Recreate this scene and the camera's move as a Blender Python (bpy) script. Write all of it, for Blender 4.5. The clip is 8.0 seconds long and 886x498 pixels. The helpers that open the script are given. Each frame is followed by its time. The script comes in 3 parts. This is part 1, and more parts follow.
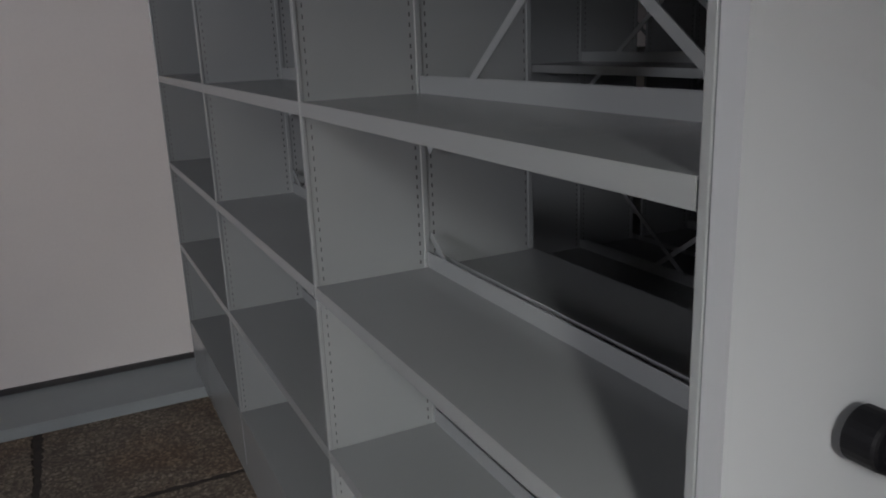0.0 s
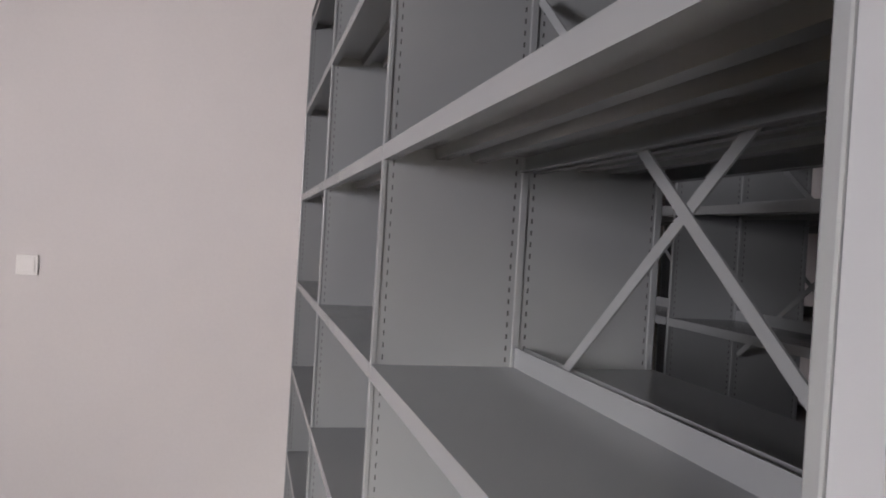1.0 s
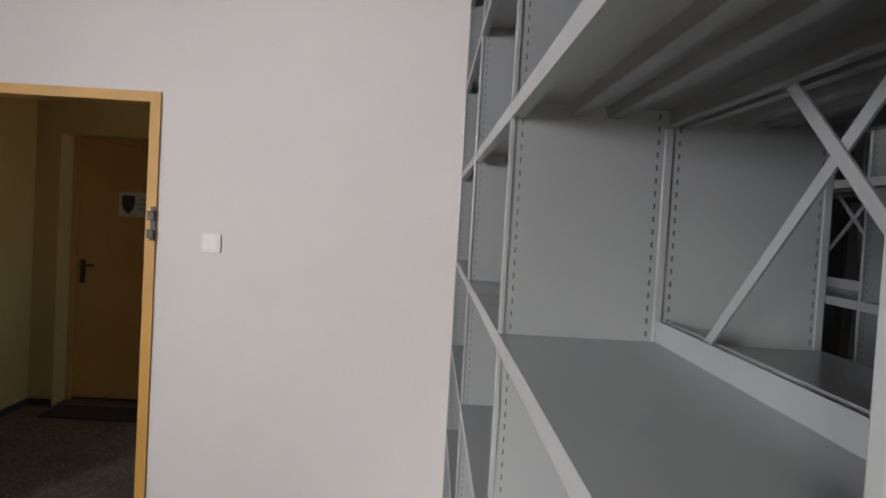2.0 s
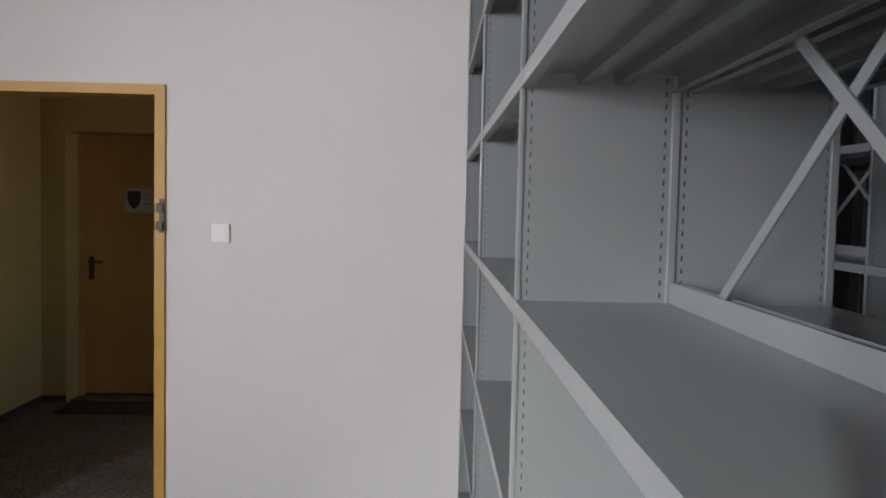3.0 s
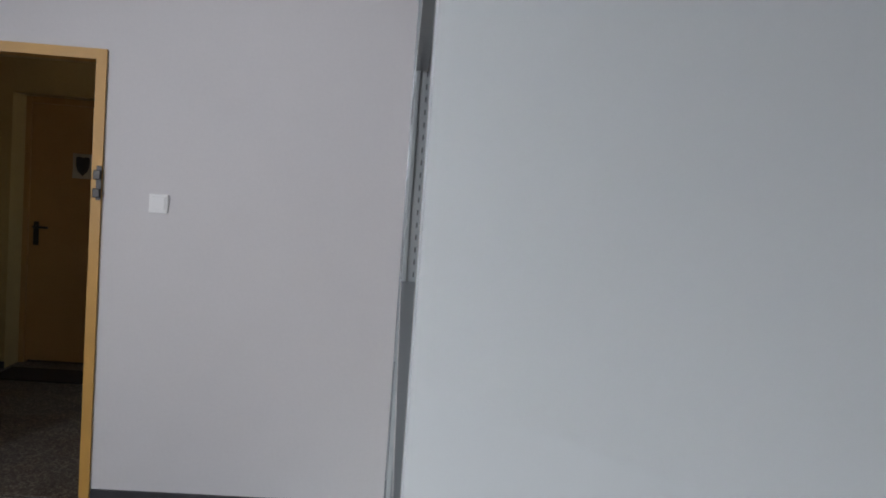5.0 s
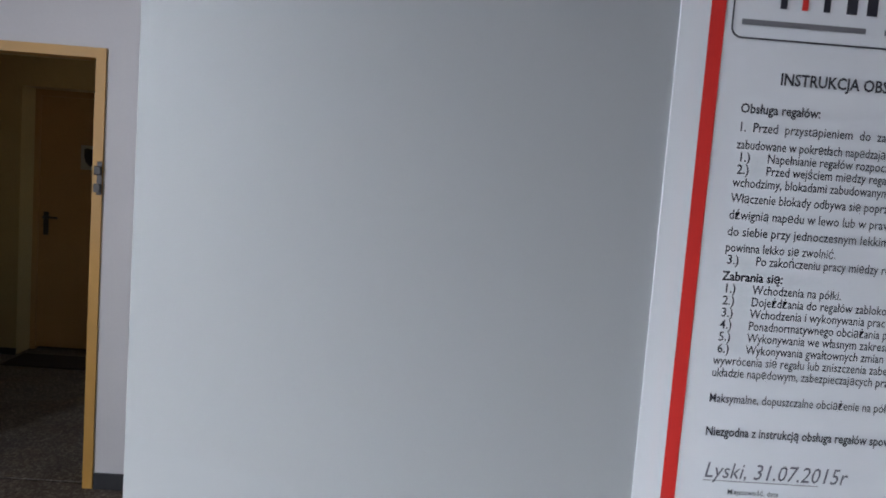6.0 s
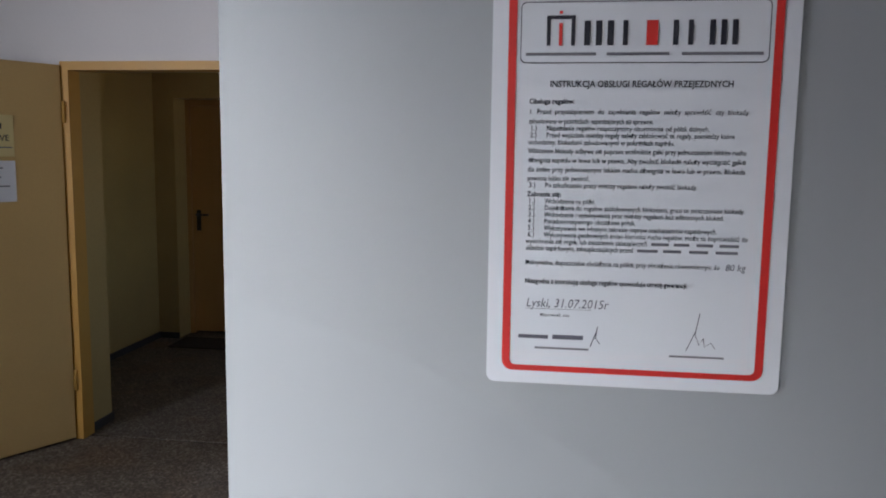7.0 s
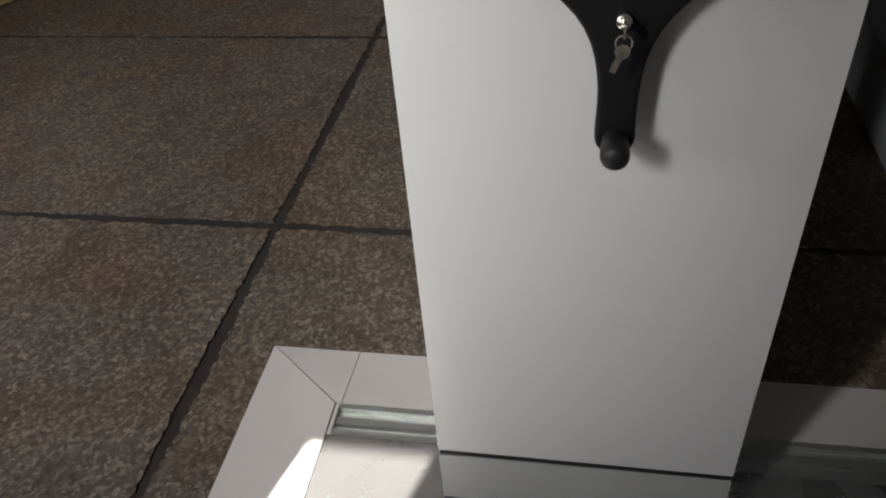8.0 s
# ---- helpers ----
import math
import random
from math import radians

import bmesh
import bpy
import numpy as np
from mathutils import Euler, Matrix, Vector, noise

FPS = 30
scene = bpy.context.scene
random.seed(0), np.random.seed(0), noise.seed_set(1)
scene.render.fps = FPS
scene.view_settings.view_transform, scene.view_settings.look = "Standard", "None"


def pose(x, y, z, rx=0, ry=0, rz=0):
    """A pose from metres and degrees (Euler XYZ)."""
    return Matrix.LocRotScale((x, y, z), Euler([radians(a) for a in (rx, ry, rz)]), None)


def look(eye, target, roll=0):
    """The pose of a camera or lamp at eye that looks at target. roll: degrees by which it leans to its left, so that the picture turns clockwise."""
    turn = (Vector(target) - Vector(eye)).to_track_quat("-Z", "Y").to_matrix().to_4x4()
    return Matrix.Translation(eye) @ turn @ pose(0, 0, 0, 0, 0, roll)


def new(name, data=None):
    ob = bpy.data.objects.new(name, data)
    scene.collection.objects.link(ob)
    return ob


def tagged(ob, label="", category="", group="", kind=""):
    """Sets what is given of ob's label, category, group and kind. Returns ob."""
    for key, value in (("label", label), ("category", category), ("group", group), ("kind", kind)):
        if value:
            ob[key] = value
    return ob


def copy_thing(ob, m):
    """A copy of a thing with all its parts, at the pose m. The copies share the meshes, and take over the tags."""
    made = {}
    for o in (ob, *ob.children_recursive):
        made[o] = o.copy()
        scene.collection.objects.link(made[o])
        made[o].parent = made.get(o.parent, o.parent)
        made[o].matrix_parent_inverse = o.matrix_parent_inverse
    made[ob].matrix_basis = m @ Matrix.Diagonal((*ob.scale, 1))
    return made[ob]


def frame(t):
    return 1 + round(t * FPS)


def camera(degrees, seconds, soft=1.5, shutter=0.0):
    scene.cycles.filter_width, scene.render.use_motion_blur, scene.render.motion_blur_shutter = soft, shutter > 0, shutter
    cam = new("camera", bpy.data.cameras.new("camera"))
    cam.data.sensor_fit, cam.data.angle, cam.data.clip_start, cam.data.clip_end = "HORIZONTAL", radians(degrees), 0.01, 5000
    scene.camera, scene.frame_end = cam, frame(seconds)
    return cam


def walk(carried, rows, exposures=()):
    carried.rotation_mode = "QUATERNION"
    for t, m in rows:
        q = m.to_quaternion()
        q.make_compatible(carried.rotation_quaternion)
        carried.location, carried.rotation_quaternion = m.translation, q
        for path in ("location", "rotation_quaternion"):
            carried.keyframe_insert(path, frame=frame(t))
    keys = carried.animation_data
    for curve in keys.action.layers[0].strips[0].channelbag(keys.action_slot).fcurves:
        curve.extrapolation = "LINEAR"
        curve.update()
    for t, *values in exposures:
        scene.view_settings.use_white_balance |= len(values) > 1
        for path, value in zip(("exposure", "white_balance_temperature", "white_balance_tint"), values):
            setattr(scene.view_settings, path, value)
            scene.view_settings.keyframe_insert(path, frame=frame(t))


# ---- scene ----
cam = camera(59.2, 8.0, soft=1.9)
PATH = [
    (0, (-0.413, -0.383, 1.487), (0.429, 1.354, 0.965), -2.3),
    (0.5, (-0.321, -0.268, 1.573), (0.385, 1.597, 1.411), -0.3),
    (1, (-0.206, -0.211, 1.595), (0.279, 1.729, 1.569), 3.5),
    (1.5, (-0.133, -0.158, 1.585), (0.033, 1.834, 1.501), 5.1),
    (1.7, (-0.112, -0.154, 1.573), (-0.036, 1.845, 1.494), 4.9),
    (2.8, (-0.131, -0.181, 1.537), (-0.102, 1.816, 1.436), 1.2),
    (3, (-0.133, -0.183, 1.531), (-0.106, 1.814, 1.419), 1.3),
    (3.5, (-0.117, -0.176, 1.529), (-0.081, 1.819, 1.387), 1.6),
    (4, (-0.102, -0.195, 1.531), (-0.003, 1.798, 1.393), 3.0),
    (4.5, (-0.067, -0.191, 1.529), (0.052, 1.800, 1.385), 3.4),
    (4.7, (-0.045, -0.188, 1.524), (0.078, 1.803, 1.383), 3.9),
    (6, (0.102, -0.285, 1.584), (0.176, 1.705, 1.397), 4.3),
    (6.5, (0.117, -0.350, 1.586), (0.121, 1.641, 1.401), 2.0),
    (6.8, (0.180, -0.452, 1.595), (0.023, 1.531, 1.380), 1.2),
    (7, (0.231, -0.531, 1.581), (-0.034, 1.437, 1.339), 0.7),
    (7.2, (0.289, -0.604, 1.557), (-0.056, 1.323, 1.148), 0.1),
    (7.4, (0.315, -0.672, 1.534), (-0.093, 1.179, 0.897), -0.9),
    (7.6, (0.316, -0.742, 1.505), (-0.117, 1.014, 0.655), -1.8),
    (7.8, (0.285, -0.814, 1.472), (-0.103, 0.839, 0.416), -3.0),
    (8, (0.240, -0.881, 1.432), (-0.094, 0.628, 0.160), -5.2),
]
EXPOSURES = [(0.0, 3.15, 6400, 13), (0.5, 3.4, 6700, 17), (1.0, 4.3, 6650, 18), (1.5, 4.45, 6650, 15), (3.0, 4.3, 6300, 10), (4.5, 4.05, 6050, 10), (6.0, 3.85, 5700, 11), (6.5, 3.85, 5750, 11), (7.0, 3.9, 5850, 12), (7.5, 3.95, 6350, 12), (8.0, 3.75, 6650, 13)]
walk(cam, [(t, look(eye, target, roll)) for t, eye, target, roll in PATH], EXPOSURES)

# ---- world and light ----
world = bpy.data.worlds.new("sky")
scene.world = world
world.use_nodes = True
wn = world.node_tree
sky = wn.nodes.new("ShaderNodeTexSky")
sky.sky_type = "NISHITA"
sky.sun_disc = False
sky.sun_elevation, sky.sun_rotation = radians(36), radians(196.7)
wn.links.new(sky.outputs["Color"], wn.nodes["Background"].inputs["Color"])
wn.nodes["Background"].inputs["Strength"].default_value = 0.04

sun_data = bpy.data.lights.new("sun", "SUN")
sun_data.energy, sun_data.angle, sun_data.color = 4.0, radians(0.6), (1.0, 0.95, 0.88)
sun = new("sun", sun_data)
sun.matrix_world = look((-5.0, -6.5, 8.0), (-5.0 + 0.30, -6.5 + 1.0, 8.0 - 0.758))


def window_light(name, eye, target, width, height, watts, colour):
    data = bpy.data.lights.new(name, "AREA")
    data.shape, data.size, data.size_y, data.energy, data.color = "RECTANGLE", width, height, watts, colour
    lamp = new(name, data)
    lamp.matrix_world = look(eye, target)
    return lamp


back_light = window_light("window_light_back", (-0.86, -1.75, 1.93), (0.0, 0.25, 0.80), 0.16, 0.45, 0.33, (1.0, 1.0, 0.94))
back_light.data.spread = radians(43)
# the corridor lamp is an added fill; no window is seen or known there
window_light("fill_light_corridor", (0.66, 4.6, 1.5), (-1.0, 4.6, 1.4), 0.9, 1.2, 0.19, (1.0, 0.84, 0.62))
side_light = window_light("window_light_left", (-3.66, -1.0, 2.02), (-0.9, 1.55, 1.5), 1.0, 0.95, 3.75, (0.98, 0.97, 1.0))
side_light.data.spread = radians(105)

# ---- measures of the room ----
WALL = 3.313         # inner face of the door wall
BACK = -1.7          # window wall behind the walk
LEFT, RIGHT = -3.6, 2.4
CEIL = 2.62
DOOR_L, DOOR_R, DOOR_H = -2.31, -1.327, 2.035
LEVELS = [0.299 + 0.3612 * k for k in range(7)]
P = [0.027, 1.055, 2.079, 3.119]

# ---- materials ----
def material(name):
    m = bpy.data.materials.new(name)
    m.use_nodes = True
    nt = m.node_tree
    return m, nt, nt.nodes["Principled BSDF"]


def tex(nt, kind, scale, detail=4.0, rough=0.55, stretch=(1, 1, 1)):
    co = nt.nodes.new("ShaderNodeNewGeometry")
    mp = nt.nodes.new("ShaderNodeMapping")
    mp.inputs["Scale"].default_value = stretch
    nt.links.new(co.outputs["Position"], mp.inputs["Vector"])
    n = nt.nodes.new("ShaderNodeTexNoise" if kind == "noise" else "ShaderNodeTexVoronoi")
    n.inputs["Scale"].default_value = scale
    if kind == "noise":
        n.inputs["Detail"].default_value, n.inputs["Roughness"].default_value = detail, rough
    nt.links.new(mp.outputs["Vector"], n.inputs["Vector"])
    return n


def ramp(nt, src, stops):
    r = nt.nodes.new("ShaderNodeValToRGB")
    while len(r.color_ramp.elements) < len(stops):
        r.color_ramp.elements.new(0.5)
    for e, (p, c) in zip(r.color_ramp.elements, stops):
        e.position, e.color = p, (*c, 1)
    nt.links.new(src, r.inputs["Fac"])
    return r


def mix(nt, fac, a, b, mode="MIX"):
    n = nt.nodes.new("ShaderNodeMix")
    n.data_type, n.blend_type = "RGBA", mode
    for sock, v in ((n.inputs["Factor"], fac), (n.inputs["A"], a), (n.inputs["B"], b)):
        if hasattr(v, "is_output"):
            nt.links.new(v, sock)
        elif isinstance(v, tuple):
            sock.default_value = (*v, 1)
        else:
            sock.default_value = v
    return n.outputs["Result"]


def bump(nt, bsdf, src, strength, distance):
    b = nt.nodes.new("ShaderNodeBump")
    b.inputs["Strength"].default_value, b.inputs["Distance"].default_value = strength, distance
    nt.links.new(src, b.inputs["Height"])
    nt.links.new(b.outputs["Normal"], bsdf.inputs["Normal"])


def shaded(c, f):
    return tuple(v * f for v in c)


def painted(name, colour, rough=0.5, vary=0.06, scale=3.0, grain=160.0, relief=0.05, metal=0.0, spec=0.5):
    """A coat with broad and fine variation and a faint relief."""
    m, nt, b = material(name)
    broad, fine = tex(nt, "noise", scale), tex(nt, "noise", grain, 2.0)
    c1 = ramp(nt, broad.outputs["Fac"], [(0.1, shaded(colour, 1 - vary * 1.6)), (0.9, shaded(colour, 1 + vary))])
    c2 = mix(nt, 0.25, c1.outputs["Color"], ramp(nt, fine.outputs["Fac"], [(0.3, shaded(colour, 1 - vary)), (0.7, shaded(colour, 1 + vary))]).outputs["Color"])
    nt.links.new(c2, b.inputs["Base Color"])
    r = ramp(nt, broad.outputs["Fac"], [(0.05, (rough - 0.04,) * 3), (0.95, (rough + 0.05,) * 3)])
    nt.links.new(r.outputs["Color"], b.inputs["Roughness"])
    b.inputs["Metallic"].default_value = metal
    b.inputs["Specular IOR Level"].default_value = spec
    bump(nt, b, fine.outputs["Fac"], relief, 0.001)
    return m


STEEL = painted("grey_powder_coat", (0.205, 0.217, 0.222), 0.24, 0.04, 2.0, 900.0, 0.04)
STEEL_END = painted("silver_grey_coat", (0.34, 0.356, 0.37), 0.46, 0.02, 1.5, 1100.0, 0.015, 0.15)
SLOT = painted("slot_hole", (0.04, 0.04, 0.04), 0.8)
WALLPAINT = painted("white_wall_paint", (0.66, 0.635, 0.62), 0.75, 0.05, 1.3, 70.0, 0.25)
CEILPAINT = painted("ceiling_paint", (0.76, 0.75, 0.73), 0.8, 0.04, 1.5, 80.0, 0.2)
# white door plate, its colour dimmed for the shade it hangs in
CARD = painted("shaded_card", (0.40, 0.37, 0.31), 0.6, 0.08)
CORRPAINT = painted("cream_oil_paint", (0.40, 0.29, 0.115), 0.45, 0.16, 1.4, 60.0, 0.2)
OCHRE = painted("ochre_frame_paint", (0.53, 0.29, 0.055), 0.5, 0.10, 4.0, 120.0, 0.15)
LEAF = painted("cream_door_paint", (0.53, 0.365, 0.14), 0.42, 0.08, 2.0, 90.0, 0.12)
BROWNDOOR = painted("brown_door_paint", (0.36, 0.20, 0.06), 0.45, 0.15, 2.5, 80.0, 0.15)
BLACK = painted("black_plastic", (0.004, 0.004, 0.005), 0.5, 0.15, 10.0, 700.0, 0.08, 0.0, 0.12)
RUBBER = painted("black_rubber", (0.008, 0.008, 0.009), 0.5, 0.15, 10.0, 700.0, 0.08, 0.0, 0.2)
CHROME = painted("nickel", (0.62, 0.60, 0.56), 0.25, 0.1, 60.0, 500.0, 0.1, 1.0)
DARKMETAL = painted("dark_metal", (0.05, 0.046, 0.042), 0.45, 0.2, 30.0, 300.0, 0.2, 0.7)
ALU = painted("galvanised_steel", (0.50, 0.53, 0.52), 0.35, 0.12, 30.0, 300.0, 0.15, 0.8)
BOARD = painted("white_laminate", (0.62, 0.61, 0.60), 0.38, 0.03, 6.0, 300.0, 0.05)
PLATE = painted("satin_aluminium", (0.60, 0.61, 0.61), 0.27, 0.05, 8.0, 260.0, 0.06, 0.9)
BOARD_GREY = painted("grey_laminate", (0.26, 0.29, 0.30), 0.5, 0.12, 5.0, 200.0, 0.1)
SKIRT = painted("dark_baseboard", (0.035, 0.034, 0.035), 0.6, 0.3, 12.0, 200.0, 0.3)
PLASTIC = painted("white_plastic", (0.78, 0.77, 0.74), 0.40, 0.03, 20.0, 400.0, 0.05)
PAPER = painted("laminated_paper", (0.64, 0.66, 0.70), 0.42, 0.006, 1.0, 500.0, 0.02)
RED = painted("red_print", (0.55, 0.025, 0.02), 0.42, 0.05, 20.0, 500.0, 0.02)
INK = painted("black_print", (0.02, 0.02, 0.03), 0.45, 0.1, 50.0, 500.0, 0.02)
GREYINK = painted("grey_print", (0.16, 0.16, 0.18), 0.5, 0.1, 50.0, 500.0, 0.02)
PENCIL = painted("pen_ink", (0.10, 0.10, 0.13), 0.5, 0.2, 90.0, 500.0, 0.02)
YELLOWPAPER = painted("yellow_paper", (0.62, 0.52, 0.24), 0.6, 0.05, 8.0, 300.0, 0.05)
MAT = painted("dark_doormat", (0.03, 0.02, 0.015), 0.95, 0.3, 12.0, 300.0, 0.6)


def terrazzo():
    m, nt, b = material("washed_terrazzo")
    broad = tex(nt, "noise", 1.3, 5.0)
    mid = tex(nt, "noise", 6.0, 6.0, 0.7)
    rust = tex(nt, "noise", 2.1, 3.0, 0.5, (1.0, 1.3, 1.0))
    chip = tex(nt, "voronoi", 105.0)
    pebble = tex(nt, "noise", 48.0, 4.0, 0.7)
    pit = tex(nt, "noise", 70.0, 2.0, 0.5)
    grit = tex(nt, "noise", 420.0, 2.0)
    base = ramp(nt, broad.outputs["Fac"], [(0.3, (0.100, 0.080, 0.061)), (0.55, (0.145, 0.119, 0.092)), (0.75, (0.185, 0.157, 0.126))])
    stone = ramp(nt, chip.outputs["Color"], [(0.12, (0.040, 0.031, 0.024)), (0.55, (0.125, 0.10, 0.076)), (0.9, (0.33, 0.29, 0.24))])
    c = mix(nt, 0.62, base.outputs["Color"], stone.outputs["Color"])
    c = mix(nt, 0.75, c, ramp(nt, pebble.outputs["Fac"], [(0.30, (0.58, 0.57, 0.56)), (0.5, (1.0, 1.0, 1.0)), (0.70, (1.5, 1.5, 1.5))]).outputs["Color"], "MULTIPLY")
    brown = ramp(nt, rust.outputs["Fac"], [(0.48, (1, 1, 1)), (0.68, (1.0, 0.84, 0.70))])
    c = mix(nt, 0.85, c, brown.outputs["Color"], "MULTIPLY")
    stain = ramp(nt, mid.outputs["Fac"], [(0.34, (0.55, 0.51, 0.48)), (0.52, (1, 1, 1)), (0.7, (1.2, 1.18, 1.16))])
    c = mix(nt, 0.8, c, stain.outputs["Color"], "MULTIPLY")
    c = mix(nt, 0.9, c, ramp(nt, pit.outputs["Fac"], [(0.22, (0.16, 0.14, 0.12)), (0.29, (1, 1, 1))]).outputs["Color"], "MULTIPLY")
    c = mix(nt, 0.35, c, ramp(nt, grit.outputs["Fac"], [(0.35, (0.5, 0.5, 0.5)), (0.65, (1, 1, 1))]).outputs["Color"], "MULTIPLY")
    nt.links.new(c, b.inputs["Base Color"])
    r = ramp(nt, mid.outputs["Fac"], [(0.3, (0.62,) * 3), (0.7, (0.8,) * 3)])
    nt.links.new(r.outputs["Color"], b.inputs["Roughness"])
    bump(nt, b, pebble.outputs["Fac"], 0.5, 0.004)
    return m


TERRAZZO = terrazzo()
JOINT = painted("dirt_filled_joint", (0.035, 0.029, 0.025), 0.9, 0.6, 14.0, 60.0, 0.8)

# ---- mesh helpers ----
def box(bm, x0, x1, y0, y1, z0, z1):
    vs = [bm.verts.new((x, y, z)) for x in (x0, x1) for y in (y0, y1) for z in (z0, z1)]
    a, b_, c, d, e, f_, g, h = vs
    for q in ((a, b_, d, c), (e, g, h, f_), (a, e, f_, b_), (c, d, h, g), (a, c, g, e), (b_, f_, h, d)):
        bm.faces.new(q)


def boxes(*dims):
    bm = bmesh.new()
    for d in dims:
        box(bm, *d)
    return bm


def soft_box(x0, x1, y0, y1, z0, z1, r=0.002, seg=2):
    bm = boxes((x0, x1, y0, y1, z0, z1))
    bmesh.ops.bevel(bm, geom=bm.edges[:], offset=r, segments=seg, profile=0.5, affect="EDGES")
    return bm


def part(name, bm, mat, parent=None, label="", smooth=False):
    if isinstance(bm, bpy.types.Mesh):
        me = bm
    else:
        bmesh.ops.recalc_face_normals(bm, faces=bm.faces[:])
        me = bpy.data.meshes.new(name)
        bm.to_mesh(me)
        bm.free()
        me.materials.append(mat)
        if smooth:
            for p in me.polygons:
                p.use_smooth = True
    ob = new(name, me)
    if parent:
        ob.parent = parent
    if label:
        tagged(ob, label)
    return ob


def thing(name, label, category, group="", kind="", at=(0, 0, 0), rz=0):
    ob = new(name)
    ob.empty_display_size = 0.1
    ob.matrix_basis = pose(*at, 0, 0, rz)
    return tagged(ob, label, category, group, kind)


def structure(name, bm, mat, label, category, smooth=False):
    return tagged(part(name, bm, mat, None, "", smooth), label, category, "", "structure")


def extrude_profile(pts, y0, y1):
    """A closed outline in x and z, drawn out along y."""
    bm = bmesh.new()
    a = [bm.verts.new((x, y0, z)) for x, z in pts]
    b_ = [bm.verts.new((x, y1, z)) for x, z in pts]
    n = len(pts)
    for i in range(n):
        bm.faces.new((a[i], a[(i + 1) % n], b_[(i + 1) % n], b_[i]))
    bm.faces.new(a)
    bm.faces.new(b_[::-1])
    return bm


def tube(bm, centre, axis, r, length, seg=24, r2=None):
    m = Matrix.Translation(centre) @ Vector(axis).to_track_quat("Z", "Y").to_matrix().to_4x4() @ Matrix.Translation((0, 0, length / 2))
    bmesh.ops.create_cone(bm, cap_ends=True, segments=seg, radius1=r, radius2=r if r2 is None else r2, depth=length, matrix=m)


# ---- shell of the room ----
T = 0.3
structure("wall_door", boxes((LEFT - T, DOOR_L + 0.02, WALL, WALL + T, 0, 3.0), (DOOR_R - 0.02, RIGHT + T, WALL, WALL + T, 0, 3.0),
          (DOOR_L + 0.02, DOOR_R - 0.02, WALL, WALL + T, DOOR_H - 0.02, 3.0)), WALLPAINT, "white painted plaster wall with a doorway", "wall")
L0, L1 = -1.58, -0.42
structure("wall_left", boxes((LEFT - T, LEFT, BACK - T, L0, 0, CEIL), (LEFT - T, LEFT, L1, WALL, 0, CEIL), (LEFT - T, LEFT, L0, L1, 0, 1.4), (LEFT - T, LEFT, L0, L1, 2.5, CEIL)), WALLPAINT, "plain white painted side wall with a window opening", "wall")
# unseen panel, added so that no sun patch falls through the side window
structure("sun_block_side", boxes((LEFT - T + 0.001, LEFT - T + 0.011, L0 + 0.002, L1 - 0.002, 1.402, 2.498)), PLASTIC, "unseen white panel added over the side window to block the sun", "blind")
structure("wall_right", boxes((RIGHT, RIGHT + T, BACK - T, WALL, 0, CEIL)), WALLPAINT, "plain white painted wall behind the shelving", "wall")
W0, W1, V0, V1 = -0.95, -0.58, 0.15, 2.45
structure("wall_window", boxes((LEFT, W0, BACK - T, BACK, 0, CEIL), (W1, RIGHT, BACK - T, BACK, 0, CEIL),
          (W0, W1, BACK - T, BACK, 0, V0), (W0, W1, BACK - T, BACK, V1, CEIL)), WALLPAINT, "white painted wall with a tall window opening", "wall")
# unseen panel, added to cut the sunbeam at the far edge of its patch
structure("sun_cutoff_back", boxes((W0 + 0.002, W1 - 0.002, BACK - T + 0.001, BACK - T + 0.011, 1.61, V1 - 0.002)), PLASTIC, "unseen white panel added over the tall window to trim the sunbeam", "blind")
structure("ceiling", boxes((LEFT - T, RIGHT + T, BACK - T, WALL - 0.002, CEIL, CEIL + 0.2)), CEILPAINT, "plain white ceiling", "ceiling")
structure("ground", boxes((-60, 60, -60, 60, -0.3, -0.06)), TERRAZZO, "bare ground round the building", "ground")

# corridor behind the doorway
CY, CX = 5.60, -3.02
RL, RR, RH = -2.84, -1.88, 2.01
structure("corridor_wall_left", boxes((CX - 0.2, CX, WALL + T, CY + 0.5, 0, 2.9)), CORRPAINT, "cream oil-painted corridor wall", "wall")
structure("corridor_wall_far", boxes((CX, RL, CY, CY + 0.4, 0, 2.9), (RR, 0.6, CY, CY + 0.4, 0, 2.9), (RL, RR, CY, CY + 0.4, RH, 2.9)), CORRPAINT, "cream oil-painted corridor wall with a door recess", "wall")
# unseen end wall, opened only to let the added fill lamp in
structure("corridor_wall_right", boxes((0.6, 0.8, WALL + T, 4.1, 0, 2.9), (0.6, 0.8, 5.1, CY + 0.5, 0, 2.9), (0.6, 0.8, 4.1, 5.1, 0, 0.85), (0.6, 0.8, 4.1, 5.1, 2.15, 2.9)), CORRPAINT, "unseen cream corridor end wall with an opening added for the fill lamp", "wall")
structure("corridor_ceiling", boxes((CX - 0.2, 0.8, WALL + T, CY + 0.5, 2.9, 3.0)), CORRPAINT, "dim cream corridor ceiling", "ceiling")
structure("corridor_baseboard", boxes((CX, CX + 0.012, WALL + T, CY - 0.012, 0, 0.05), (CX, RL, CY - 0.012, CY, 0, 0.05), (RR, 0.6, CY - 0.012, CY, 0, 0.05)), SKIRT, "dark painted skirting in the corridor", "baseboard")
cdoor = thing("corridor_door", "closed brown painted door with a metal handle and a white plate", "door", at=(RL, CY + 0.22, 0))
part("leaf", soft_box(0.04, RR - RL - 0.04, 0, 0.04, 0.02, RH - 0.05, 0.003), BROWNDOOR, cdoor)
